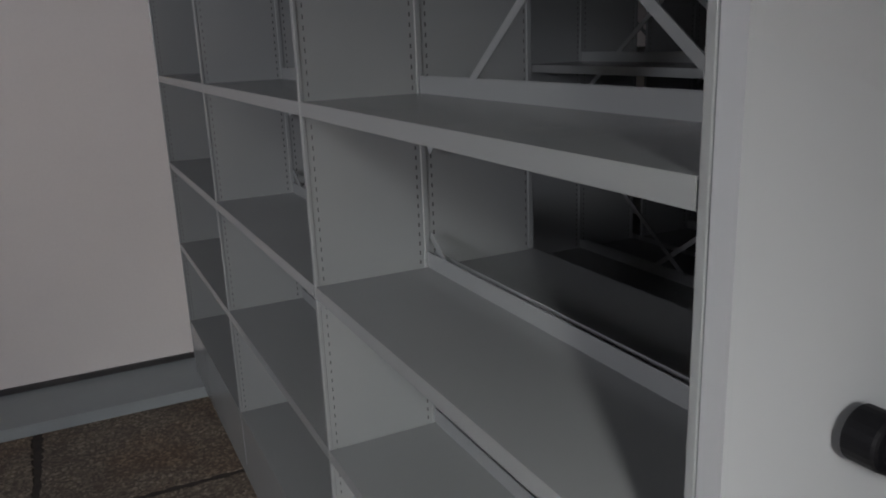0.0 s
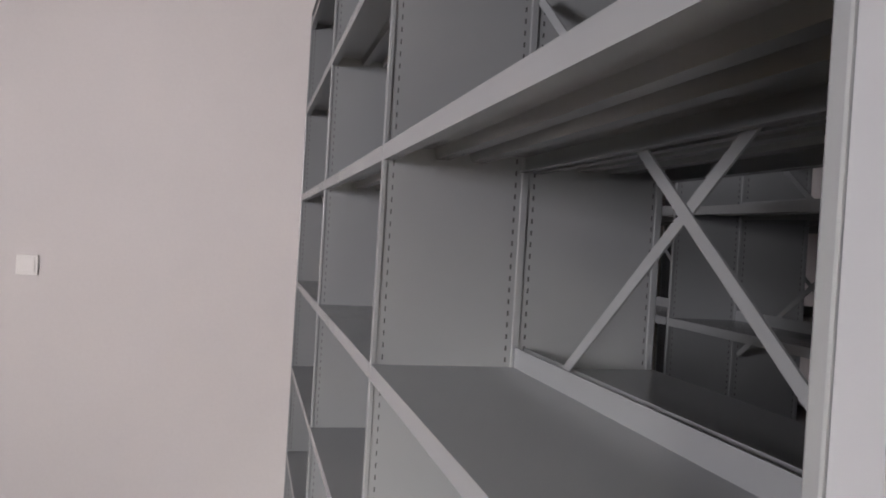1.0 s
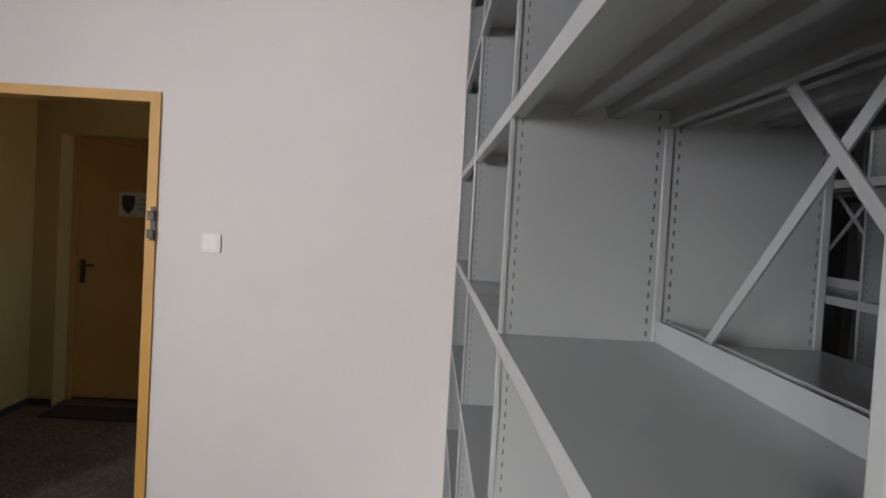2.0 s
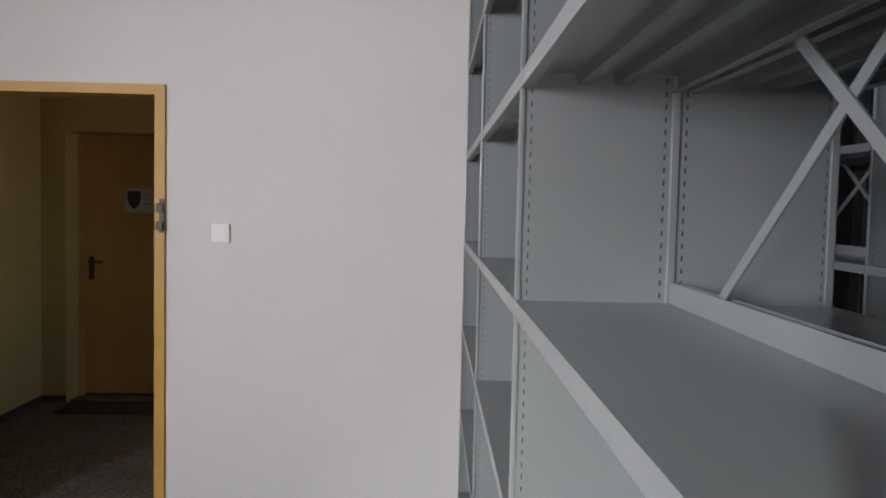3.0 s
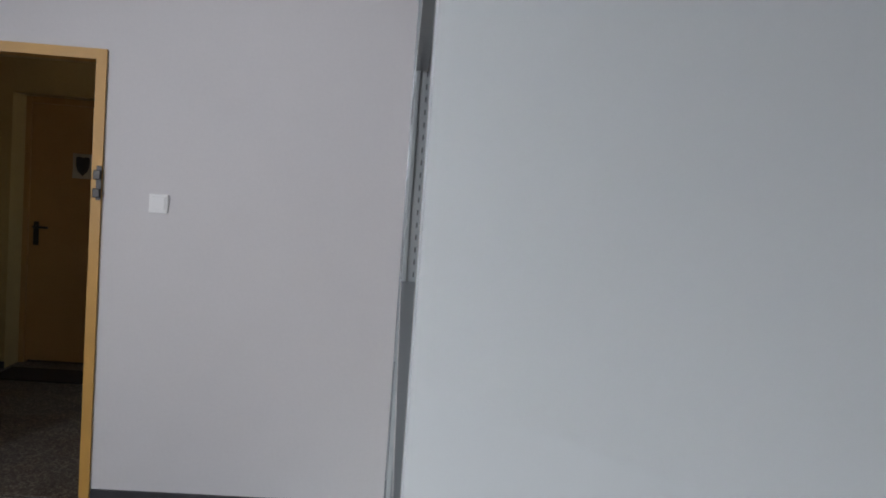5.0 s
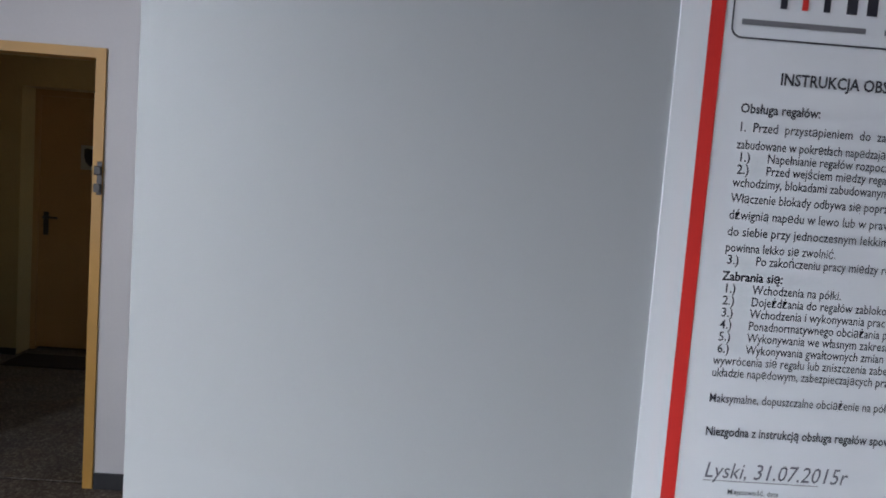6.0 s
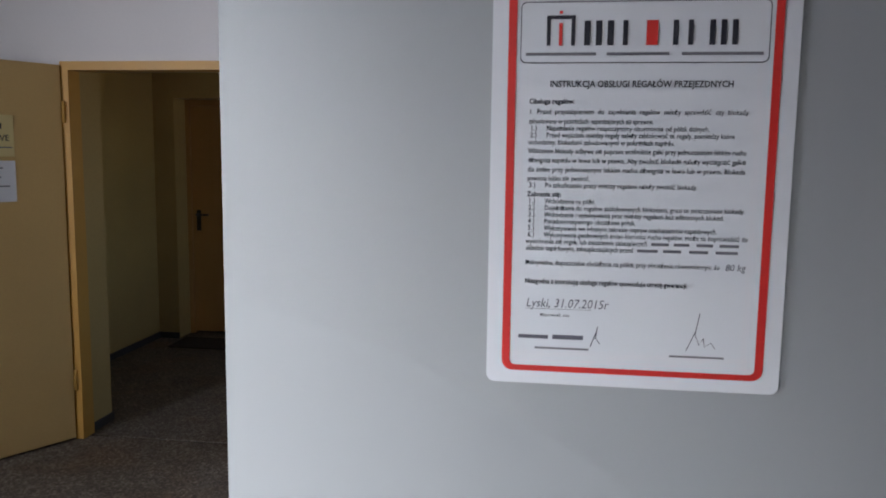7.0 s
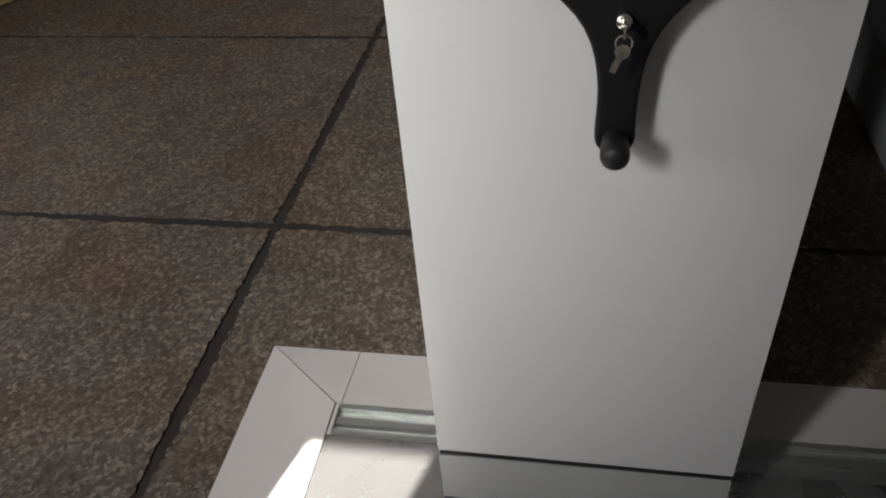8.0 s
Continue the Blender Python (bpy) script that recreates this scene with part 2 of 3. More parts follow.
for d in ((0, 0.0395, -0.02, 0.06, 0.0, RH - 0.002), (RR - RL - 0.0395, RR - RL, -0.02, 0.06, 0.0, RH - 0.002), (0.04, RR - RL - 0.04, -0.02, 0.06, RH - 0.0495, RH - 0.002)):
    part("frame_bar", soft_box(*d, 0.003), BROWNDOOR, cdoor)
hp = part("handle_plate", soft_box(0.075, 0.115, -0.006, 0, 0.90, 1.08, 0.004), DARKMETAL, cdoor, "worn metal handle plate")
bm = bmesh.new()
tube(bm, (0.095, -0.006, 1.04), (0, -1, 0), 0.009, 0.045, 16)
tube(bm, (0.09, -0.05, 1.04), (1, 0, 0), 0.009, 0.11, 16)
part("lever", bm, DARKMETAL, hp, "", True)
part("closing_wall", boxes((-0.02, RR - RL + 0.02, 0.08, 0.2, 0, RH + 0.02)), CORRPAINT, cdoor)
plate = thing("door_plate", "white plate with shade in its colour and a dark shield emblem, on the door", "sign", at=(-2.495, CY + 0.22, 1.424))
part("card", soft_box(0, 0.26, -0.004, 0, 0, 0.185, 0.002, 1), CARD, plate)
bm = bmesh.new()
sh = [(-0.5, 0.5), (-0.25, 0.56), (0, 0.5), (0.25, 0.56), (0.5, 0.5), (0.5, 0.0), (0.36, -0.32), (0, -0.6), (-0.36, -0.32), (-0.5, 0.0)]
f0 = bm.faces.new([bm.verts.new((0.075 + 0.10 * x, -0.005, 0.095 + 0.125 * z)) for x, z in sh])
ex = bmesh.ops.extrude_face_region(bm, geom=[f0])
bmesh.ops.translate(bm, vec=(0, -0.001, 0), verts=[v for v in ex["geom"] if isinstance(v, bmesh.types.BMVert)])
part("shield", bm, INK, plate, "dark shield emblem")
for k in range(3):
    part("print_line", boxes((0.15, 0.235 - 0.02 * k, -0.005, -0.0035, 0.13 - 0.035 * k, 0.138 - 0.035 * k)), GREYINK, plate)
tagged(part("doormat", soft_box(-2.79, -2.05, 5.28, 5.62, 0.0, 0.012, 0.004, 1), MAT), "dark brown fibre doormat in front of the door", "doormat")

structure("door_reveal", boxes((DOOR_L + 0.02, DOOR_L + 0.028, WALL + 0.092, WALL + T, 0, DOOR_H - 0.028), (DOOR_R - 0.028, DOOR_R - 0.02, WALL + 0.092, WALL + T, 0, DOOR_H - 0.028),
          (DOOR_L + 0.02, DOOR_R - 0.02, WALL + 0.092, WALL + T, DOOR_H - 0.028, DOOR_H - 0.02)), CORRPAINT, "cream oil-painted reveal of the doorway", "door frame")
structure("reveal_skirting", boxes((DOOR_L + 0.0285, DOOR_L + 0.036, WALL + 0.094, WALL + T + 0.01, 0, 0.05), (DOOR_R - 0.036, DOOR_R - 0.0285, WALL + 0.094, WALL + T + 0.01, 0, 0.05)), SKIRT, "dark skirting at the foot of the reveal", "baseboard")

# floor: slabs with dirt-filled joints
SX, SY, OX, OY = 2.4, 1.34, -0.665, 0.89
structure("floor", boxes((LEFT - T, RIGHT + T, BACK - T, WALL + 0.06, -0.06, -0.004)), JOINT, "dark dirt-filled joints under the floor slabs", "floor")
floor_ob = bpy.data.objects["floor"]
random.seed(5)


def slab_mesh(SY=SY):
    """A cast slab whose edges are chipped and uneven."""
    n, out = 110, []
    for x0, y0, x1, y1 in ((0.018, 0.014, SX - 0.018, 0.014), (SX - 0.018, 0.014, SX - 0.018, SY - 0.014), (SX - 0.018, SY - 0.014, 0.018, SY - 0.014), (0.018, SY - 0.014, 0.018, 0.014)):
        for i in range(n):
            k = i / n
            d = random.uniform(-0.006, 0.006) + 0.004 * math.sin(9 * k + x0 * 5 + y0 * 3)
            dx, dy = (0.0, d) if y0 == y1 else (d, 0.0)
            out.append((x0 + (x1 - x0) * k + dx, y0 + (y1 - y0) * k + dy))
    bm = bmesh.new()
    top = [bm.verts.new((x, y, 0.0)) for x, y in out]
    low = [bm.verts.new((x, y, -0.03)) for x, y in out]
    bm.faces.new(top)
    for i in range(len(out)):
        j = (i + 1) % len(out)
        bm.faces.new((low[i], low[j], top[j], top[i]))
    bmesh.ops.recalc_face_normals(bm, faces=bm.faces[:])
    me = bpy.data.meshes.new("slab")
    bm.to_mesh(me)
    bm.free()
    me.materials.append(TERRAZZO)
    return me


slab_mes = [slab_mesh() for _ in range(3)]
last_row = slab_mesh(WALL + 0.055 - OY - SY)
for i in range(-2, 2):
    for j in range(-2, 2):
        s = part("slab", slab_mes[(i + 2 * j) % 3] if j < 1 else last_row, TERRAZZO, floor_ob)
        s.matrix_basis = pose(OX + i * SX, OY + j * SY, 0)

structure("corridor_floor", boxes((CX - 0.2, 0.8, WALL + 0.062, CY + 0.5, -0.06, 0.0)), TERRAZZO, "dark worn terrazzo corridor floor", "floor")

# ---- mobile shelving ----
LIP, HALF = 0.026, 0.247


def shelf_mesh(length):
    """A pressed steel shelf: flat top, folded front lip, stiffening ribs below, upstand at the back."""
    t = 0.0015
    d = HALF
    pts = [(0, 0), (d, 0), (d, 0.034), (d + t, 0.034), (d + t, -0.028), (d - 0.012, -0.028), (d - 0.012, -0.0265), (d - 0.0005, -0.0265), (d - 0.0005, -t),
           (0.175, -t), (0.170, -0.018), (0.150, -0.018), (0.145, -t), (0.115, -t), (0.110, -0.018), (0.090, -0.018), (0.085, -t),
           (t, -t), (t, -LIP + t), (0.018, -LIP + t), (0.018, -LIP), (0, -LIP)]
    b2 = extrude_profile(pts, 0.002, length - 0.002)
    me = bpy.data.meshes.new("shelf")
    bmesh.ops.recalc_face_normals(b2, faces=b2.faces[:])
    b2.to_mesh(me)
    b2.free()
    me.materials.append(STEEL)
    return me


TOP = LEVELS[-1] + 0.03
POST = 0.012


def mesh_of(name, bm, mat):
    bmesh.ops.recalc_face_normals(bm, faces=bm.faces[:])
    me = bpy.data.meshes.new(name)
    bm.to_mesh(me)
    bm.free()
    me.materials.append(mat)
    return me


side_me = mesh_of("side_panel", boxes((0.008, HALF + 0.0085, 0.0025, 0.0095, 0.135, TOP)), STEEL)
post_me = mesh_of("post", soft_box(0.0, 0.009, 0, POST, 0.10, TOP, 0.002, 2), STEEL)
far_post_me = mesh_of("post", soft_box(0.0, 0.014, 0, POST, 0.10, TOP, 0.002, 2), STEEL)
middle_post_me = mesh_of("post", soft_box(HALF - 0.005, HALF + 0.009, 0, POST, 0.10, TOP, 0.002, 2), STEEL)


def slotting(x_back):
    """Two columns of punched slots, behind the front post and beside the middle post."""
    bm = bmesh.new()
    for k in range(int((TOP - 0.2) / 0.02)):
        z = 0.17 + 0.02 * k
        for x, w in ((0.018, 0.0022), (x_back, 0.0034)):
            box(bm, x, x + w, 0.0022, 0.0098, z, z + 0.0085)
    return mesh_of("slotting", bm, SLOT)


SLOTTING = [slotting(HALF - 0.0165), slotting(HALF - 0.0025)]


def strip(bm, p, q, w, t):
    """A flat bar from p to q in the plane across x."""
    p, q = Vector(p), Vector(q)
    u = (q - p).normalized()
    v = Vector((1, 0, 0)).cross(u) * (w / 2)
    n = Vector((t / 2, 0, 0))
    vs = [bm.verts.new(a + s1 * v + s2 * n) for a in (p, q) for s1 in (-1, 1) for s2 in (-1, 1)]
    a, b_, c, d, e, f_, g, h = vs
    for face in ((a, b_, d, c), (e, g, h, f_), (a, e, f_, b_), (c, d, h, g), (a, c, g, e), (b_, f_, h, d)):
        bm.faces.new(face)


def shelving_unit(label):
    u = thing("mobile_shelving", label, "shelving", "rows of mobile shelving")
    for b0, b1 in zip(P[:-1], P[1:]):
        sm = shelf_mesh(b1 - b0 - POST)
        for side in (0, 1):
            for z in LEVELS:
                s = part("shelf", sm, STEEL, u)
                s.matrix_basis = pose(0, b0 + POST, z) if side == 0 else pose(0.512, b1, z, 0, 0, 180)
    for y in P:
        for side in (0, 1):
            s = part("side_panel", side_me, STEEL, u)
            part("post", far_post_me if side else post_me, STEEL, s)
            if side == 0:
                part("post", middle_post_me, STEEL, s)
            tagged(part("slotting", SLOTTING[side], SLOT, s), kind="stuff")
            s.matrix_basis = pose(0, y, 0) if side == 0 else pose(0.512, y + POST, 0, 0, 0, 180)
    # braces: crossing flat bars in each bay
    for b0, b1 in zip(P[:-1], P[1:]):
        for z0, z1 in BRACES:
            for ya, yb in ((b0 + 0.03, b1 - 0.015), (b1 - 0.015, b0 + 0.03)):
                bm = bmesh.new()
                strip(bm, (0.251 if ya < yb else 0.2545, ya, z0), (0.251 if ya < yb else 0.2545, yb, z1), 0.0165, 0.003)
                part("brace", bm, STEEL, u)
    part("base_carriage", boxes((0.004, 0.536, 0.03, P[-1] + 0.02, 0.035, 0.10), (0.0, 0.54, 0.0, 0.028, 0.03, 0.170), (0.002, 0.538, 0.028, P[-1] + POST, 0.10, 0.272)), STEEL, u)
    bm = boxes((0, 0.54, 0, 0.025, 0.187, TOP + 0.02))
    # the gap below the end panel has its shadow put in as a black strip
    part("shadow_gap", boxes((0.003, 0.537, 0.003, 0.026, 0.1705, 0.1865)), RUBBER, u, "black strip standing in for the shadow gap under the panel")
    part("end_panel", bm, STEEL_END, u, "satin silver-grey coated steel end panel")
    part("top_cover", boxes((0.0, 0.54, 0.026, P[-1] + POST, TOP, TOP + 0.012)), STEEL, u)
    return u


BRACES = [(0.388, 1.093), (1.269, 2.009)]
unit = shelving_unit("light grey steel double-sided mobile shelving, empty shelves")
for x in (1.14, 1.70):
    copy_thing(unit, pose(x, 0, 0))

# ---- rails and boards ----
H_B = 0.022
X0, XI, Y0, YI, R0, R1, Y1, XE = -0.505, -0.291, -0.42, -0.22, 0.130, 0.218, 0.397, 2.35


def board(parent, top, thick=0.004, mat=BOARD):
    """A thin board under four or more corner points, given round its top face."""
    bm = bmesh.new()
    a = [bm.verts.new(p) for p in top]
    b_ = [bm.verts.new((p[0], p[1], p[2] - thick)) for p in top]
    n = len(top)
    bm.faces.new(a)
    bm.faces.new(b_[::-1])
    for i in range(n):
        bm.faces.new((a[i], a[(i + 1) % n], b_[(i + 1) % n], b_[i]))
    return part("board", bm, mat, parent)


near = structure("rail_platform_near", boxes((XI + 0.02, XE, YI + 0.01, R0 - 0.002, 0.0, H_B - 0.005)), BOARD, "white laminate floor boards with sloped edges round the rail", "floor")
board(near, [(X0, Y0, 0.004), (XI - 0.0015, YI, H_B), (XI - 0.0015, R1, H_B), (X0, Y1, 0.004)])
board(near, [(X0 + 0.004, Y1, 0.004), (XI, R1 + 0.002, H_B), (XI + 0.012, R1 + 0.002, H_B), (XI + 0.012, Y1, 0.004)])
board(near, [(XI + 0.0145, Y1, 0.004), (XI + 0.0145, R1 + 0.002, H_B), (XE, R1 + 0.002, H_B), (XE, Y1, 0.004)])
board(near, [(XI + 0.0015, YI, H_B), (XE, YI, H_B), (XE, R0 - 0.002, H_B), (XI + 0.0015, R0 - 0.002, H_B)], mat=PLATE)
board(near, [(X0 + 0.004, Y0, 0.004), (XE, Y0, 0.004), (XE, YI - 0.002, H_B), (XI, YI - 0.002, H_B)])
W_R = R1 - R0
rail_pts = [(0, 0.0), (W_R, 0.0), (W_R, 0.022), (W_R - 0.016, 0.022), (W_R - 0.016, 0.006), (W_R - 0.033, 0.006), (W_R - 0.033, 0.019), (W_R - 0.050, 0.019), (W_R - 0.050, 0.006), (0.012, 0.006), (0.012, 0.022), (0, 0.022)]
rail = structure("rail", extrude_profile(rail_pts, 0, XE - XI - 0.02), ALU, "galvanised steel floor rail with two grooves", "rail")
rail.matrix_basis = pose(XI + 0.012, R1, 0, 0, 0, -90)
end_cap = structure("rail_end_strip", boxes((XI + 0.002, XI + 0.010, R0, R1, 0.0, H_B)), BOARD, "white strip closing the end of the rail", "floor")
structure("rail_platform_far", boxes((-1.05, XE, 2.93, WALL - 0.016, 0.0, 0.05)), BOARD_GREY, "grey floor boards along the wall", "floor")
structure("baseboard", boxes((DOOR_R + 0.006, RIGHT, WALL - 0.014, WALL, 0.0, 0.075)), SKIRT, "dark dirty skirting strip along the wall", "baseboard")

# ---- door ----
FR = 0.045
frame_bm = boxes((DOOR_R - FR, DOOR_R, WALL - 0.012, WALL + 0.09, 0, DOOR_H), (DOOR_L, DOOR_L + FR, WALL - 0.012, WALL + 0.09, 0, DOOR_H),
                 (DOOR_L + FR, DOOR_R - FR, WALL - 0.012, WALL + 0.09, DOOR_H - FR, DOOR_H))
door = structure("door_frame", frame_bm, OCHRE, "ochre painted wooden door frame", "door frame")
leaf_l = 0.90
leaf = thing("door_leaf", "cream painted door standing wide open with papers on it", "door", at=(DOOR_L + 0.012, WALL - 0.022, 0), rz=-120)
part("panel", soft_box(0.004, leaf_l - 0.04, -0.042, 0.0, 0.012, DOOR_H - 0.02, 0.003), LEAF, leaf)
part("edge_strip", soft_box(leaf_l - 0.0395, leaf_l, -0.043, 0.001, 0.01, DOOR_H - 0.019, 0.003), OCHRE, leaf, "ochre painted edge strip")
lock = part("lock_plate", soft_box(leaf_l - 0.10, leaf_l - 0.045, 0.0005, 0.006, 0.94, 1.14, 0.003), DARKMETAL, leaf, "dark metal lock plate with a lever")
bm = bmesh.new()
tube(bm, (leaf_l - 0.072, 0.005, 1.08), (0, 1, 0), 0.010, 0.045, 16)
tube(bm, (leaf_l - 0.068, 0.05, 1.08), (-1, 0, 0), 0.010, 0.12, 16)
part("lever", bm, DARKMETAL, lock, "", True)
for z in (0.28, 1.72):
    bm = bmesh.new()
    tube(bm, (-0.004, 0.006, z), (0, 0, 1), 0.009, 0.11, 16)
    part("hinge", bm, OCHRE, leaf, "", True)


def wording(text, size, mat, parent, m, squeeze=1.0, bold=0.012):
    """Flat lettering as a mesh, lying on the plane y = 0 of its parent."""
    cu = bpy.data.curves.new("lettering", "FONT")
    cu.body, cu.size, cu.resolution_u, cu.offset = text, size, 2, bold * size
    tmp = bpy.data.objects.new("lettering", cu)
    me = bpy.data.meshes.new_from_object(tmp)
    bpy.data.objects.remove(tmp)
    me.materials.append(mat)
    ob = new("lettering", me)
    ob.parent = parent
    ob.matrix_basis = m @ Matrix.Diagonal((squeeze, 1, 1, 1))
    return ob


# papers on the open leaf
sign = thing("door_sign", "yellow paper sign with black lettering on the open door", "sign", at=(0, 0, 0))
sign.matrix_basis = leaf.matrix_basis @ pose(0.250, 0.001, 1.542)
part("card", soft_box(0, 0.30, 0, 0.002, 0, 0.205, 0.0008, 1), YELLOWPAPER, sign)
for text, z, sz in (("ARCHIWUM", 0.135, 0.042), ("ZAKŁADOWE", 0.078, 0.042)):
    w_ = wording(text, sz, INK, sign, pose(0.285, 0.0026, z, 90, 0, 180), 1.0)
part("print_line", boxes((0.012, 0.28, 0.0018, 0.0026, 0.042, 0.048)), GREYINK, sign)
note = thing("door_note", "white paper note under the sign on the door", "paper")
note.matrix_basis = leaf.matrix_basis @ pose(0.250, 0.001, 1.317)
part("sheet", soft_box(0, 0.30, 0, 0.0015, 0, 0.205, 0.0006, 1), PAPER, note)
for k, (a_, b_) in enumerate(((0.06, 0.26), (0.07, 0.22), (0.03, 0.27))):
    part("print_line", boxes((a_, b_, 0.0014, 0.0022, 0.165 - 0.045 * k, 0.172 - 0.045 * k)), GREYINK, note)

# strike plate on the frame
strike = thing("strike_plate", "worn dark metal strike plate on the door frame", "strike plate", at=(DOOR_R - 0.012, WALL - 0.012, 1.456))
part("plate", soft_box(-0.012, 0.012, -0.004, 0, -0.075, 0.075, 0.002), DARKMETAL, strike)
for z in (-0.045, 0.035):
    part("keeper", soft_box(-0.022, 0.010, -0.016, -0.004, z - 0.02, z + 0.02, 0.004), DARKMETAL, strike)

switch = thing("light_switch", "white plastic rocker light switch on the wall", "light switch", at=(-1.08, WALL, 1.385))
part("plate", soft_box(-0.042, 0.042, -0.009, 0, -0.042, 0.042, 0.004, 3), PLASTIC, switch)
part("rocker", soft_box(-0.030, 0.030, -0.012, -0.008, -0.030, 0.030, 0.002, 2), PLASTIC, switch)

# ---- drive handle of the shelving ----
def arm_outline():
    """A three-armed outline with rounded arm ends and hollow flanks, in x and z."""
    pts = []
    reach, r, waist = 0.166, 0.0245, 0.050
    for k in range(3):
        a = radians(270 + 120 * k)
        u, v = Vector((math.cos(a), math.sin(a))), Vector((-math.sin(a), math.cos(a)))
        for i in range(13):
            b_ = radians(-90 + 15 * i)
            pts.append(u * (reach + r * math.cos(b_)) + v * r * math.sin(b_))
        a2 = radians(270 + 120 * k + 120)
        u2, v2 = Vector((math.cos(a2), math.sin(a2))), Vector((-math.sin(a2), math.cos(a2)))
        p0, p3 = u * reach + v * r, u2 * reach - v2 * r
        mid = Vector((math.cos(a + radians(60)), math.sin(a + radians(60)))) * waist
        p1, p2 = u * 0.034 + v * 0.018, u2 * 0.034 - v2 * 0.018
        for i in range(1, 12):
            t = i / 12
            q = p0 * (1 - t) ** 3 + p1 * 3 * t * (1 - t) ** 2 + p2 * 3 * t * t * (1 - t) + p3 * t ** 3
            pts.append(q)
    return pts


bm = bmesh.new()
out = arm_outline()
lo = [bm.verts.new((p.x, -0.006, p.y)) for p in out]
f0 = bm.faces.new(lo)
ex = bmesh.ops.extrude_face_region(bm, geom=[f0])
tv = [v for v in ex["geom"] if isinstance(v, bmesh.types.BMVert)]
bmesh.ops.translate(bm, vec=(0, -0.030, 0), verts=tv)
rim = [e for e in bm.edges if all(v.co.y < -0.03 for v in e.verts)]
bmesh.ops.bevel(bm, geom=rim, offset=0.007, segments=4, profile=0.6, affect="EDGES")
handle = part("drive_handle", bm, BLACK, unit, "black plastic three-armed drive handle with a keyed lock")
handle.matrix_basis = pose(0.281, -0.008, 1.081)
bm = bmesh.new()
tube(bm, (0, 0.0085, 0), (0, -1, 0), 0.034, 0.016, 32)
part("hub", bm, BLACK, handle, "", True)


def knob_mesh():
    bm = bmesh.new()
    prof = [(0.0, 0.015), (0.010, 0.0155), (0.018, 0.0165), (0.030, 0.0178), (0.040, 0.0178), (0.046, 0.0165), (0.050, 0.0135), (0.0525, 0.008), (0.0535, 0.0)]
    rings = []
    for d, r in prof:
        if r == 0:
            rings.append([bm.verts.new((0, -d, 0))] * 24)
        else:
            rings.append([bm.verts.new((r * math.cos(2 * math.pi * i / 24), -d, r * math.sin(2 * math.pi * i / 24))) for i in range(24)])
    for r0, r1 in zip(rings[:-1], rings[1:]):
        for i in range(24):
            j = (i + 1) % 24
            if r1[i] is r1[j]:
                bm.faces.new((r0[i], r0[j], r1[i]))
            else:
                bm.faces.new((r0[i], r0[j], r1[j], r1[i]))
    me = mesh_of("knob", bm, RUBBER)
    for p in me.polygons:
        p.use_smooth = True
    return me


knob_me = knob_mesh()
for k in range(3):
    a = radians(270 + 120 * k)
    kn = part("knob", knob_me, RUBBER, handle)
    kn.matrix_basis = pose(0.166 * math.cos(a), -0.034, 0.166 * math.sin(a))
bm = bmesh.new()
tube(bm, (0, -0.034, -0.012), (0, -1, 0), 0.0085, 0.012, 24)
tube(bm, (0, -0.046, -0.012), (0, -1, 0), 0.0065, 0.003, 24)
part("lock_cylinder", bm, CHROME, handle, "nickel lock cylinder", True)
# key in the lock, its ring and a second key hanging down
bm = bmesh.new()
box(bm, -0.001, 0.001, -0.062, -0.047, -0.016, -0.008)
tube(bm, (-0.0012, -0.066, -0.013), (1, 0, 0), 0.009, 0.0024, 20)
part("key", bm, CHROME, handle, "nickel key")
bm = bmesh.new()
for i in range(20):
    a0, a1 = 2 * math.pi * i / 20, 2 * math.pi * (i + 1) / 20
    c0 = Vector((0.009 * math.sin(a0), -0.068, -0.026 + 0.009 * math.cos(a0)))
    c1 = Vector((0.009 * math.sin(a1), -0.068, -0.026 + 0.009 * math.cos(a1)))
    tube(bm, c0, c1 - c0, 0.0009, (c1 - c0).length, 6)
part("key_ring", bm, CHROME, handle, "thin steel key ring")
bm = boxes((-0.0035, 0.0035, -0.069, -0.067, -0.062, -0.036))
tube(bm, (0, -0.067, -0.036), (0, -1, 0), 0.0085, 0.002, 20)
kk = part("key", bm, CHROME, handle, "nickel key hanging from the ring")
kk.matrix_basis = Matrix.Translation((0, 0, -0.034)) @ pose(0, 0, 0, 0, 22, 0) @ Matrix.Translation((0, 0, 0.034))

# ---- instruction sheet on the end panel ----
SW, SH = 0.197, 0.280
sheet = thing("instruction_sheet", "laminated instruction sheet with a red border, taped on the steel panel", "paper")
sheet.matrix_basis = Matrix.Translation((0.2885, -0.0005, 1.5625)) @ Matrix.Diagonal((0.988, 1, 0.988, 1))


def rounded(w, h, r, n=6):
    pts = []
    for cx, cz, a0 in ((w / 2 - r, h / 2 - r, 0), (-w / 2 + r, h / 2 - r, 90), (-w / 2 + r, -h / 2 + r, 180), (w / 2 - r, -h / 2 + r, 270)):
        for i in range(n + 1):
            a = radians(a0 + 90 * i / n)
            pts.append((cx + r * math.cos(a), cz + r * math.sin(a)))
    return pts


def plate_of(pts, y0, y1):
    bm = bmesh.new()
    a = [bm.verts.new((x, y0, z)) for x, z in pts]
    b_ = [bm.verts.new((x, y1, z)) for x, z in pts]
    bm.faces.new(a)
    bm.faces.new(b_[::-1])
    for i in range(len(pts)):
        j = (i + 1) % len(pts)
        bm.faces.new((a[i], a[j], b_[j], b_[i]))
    return bm


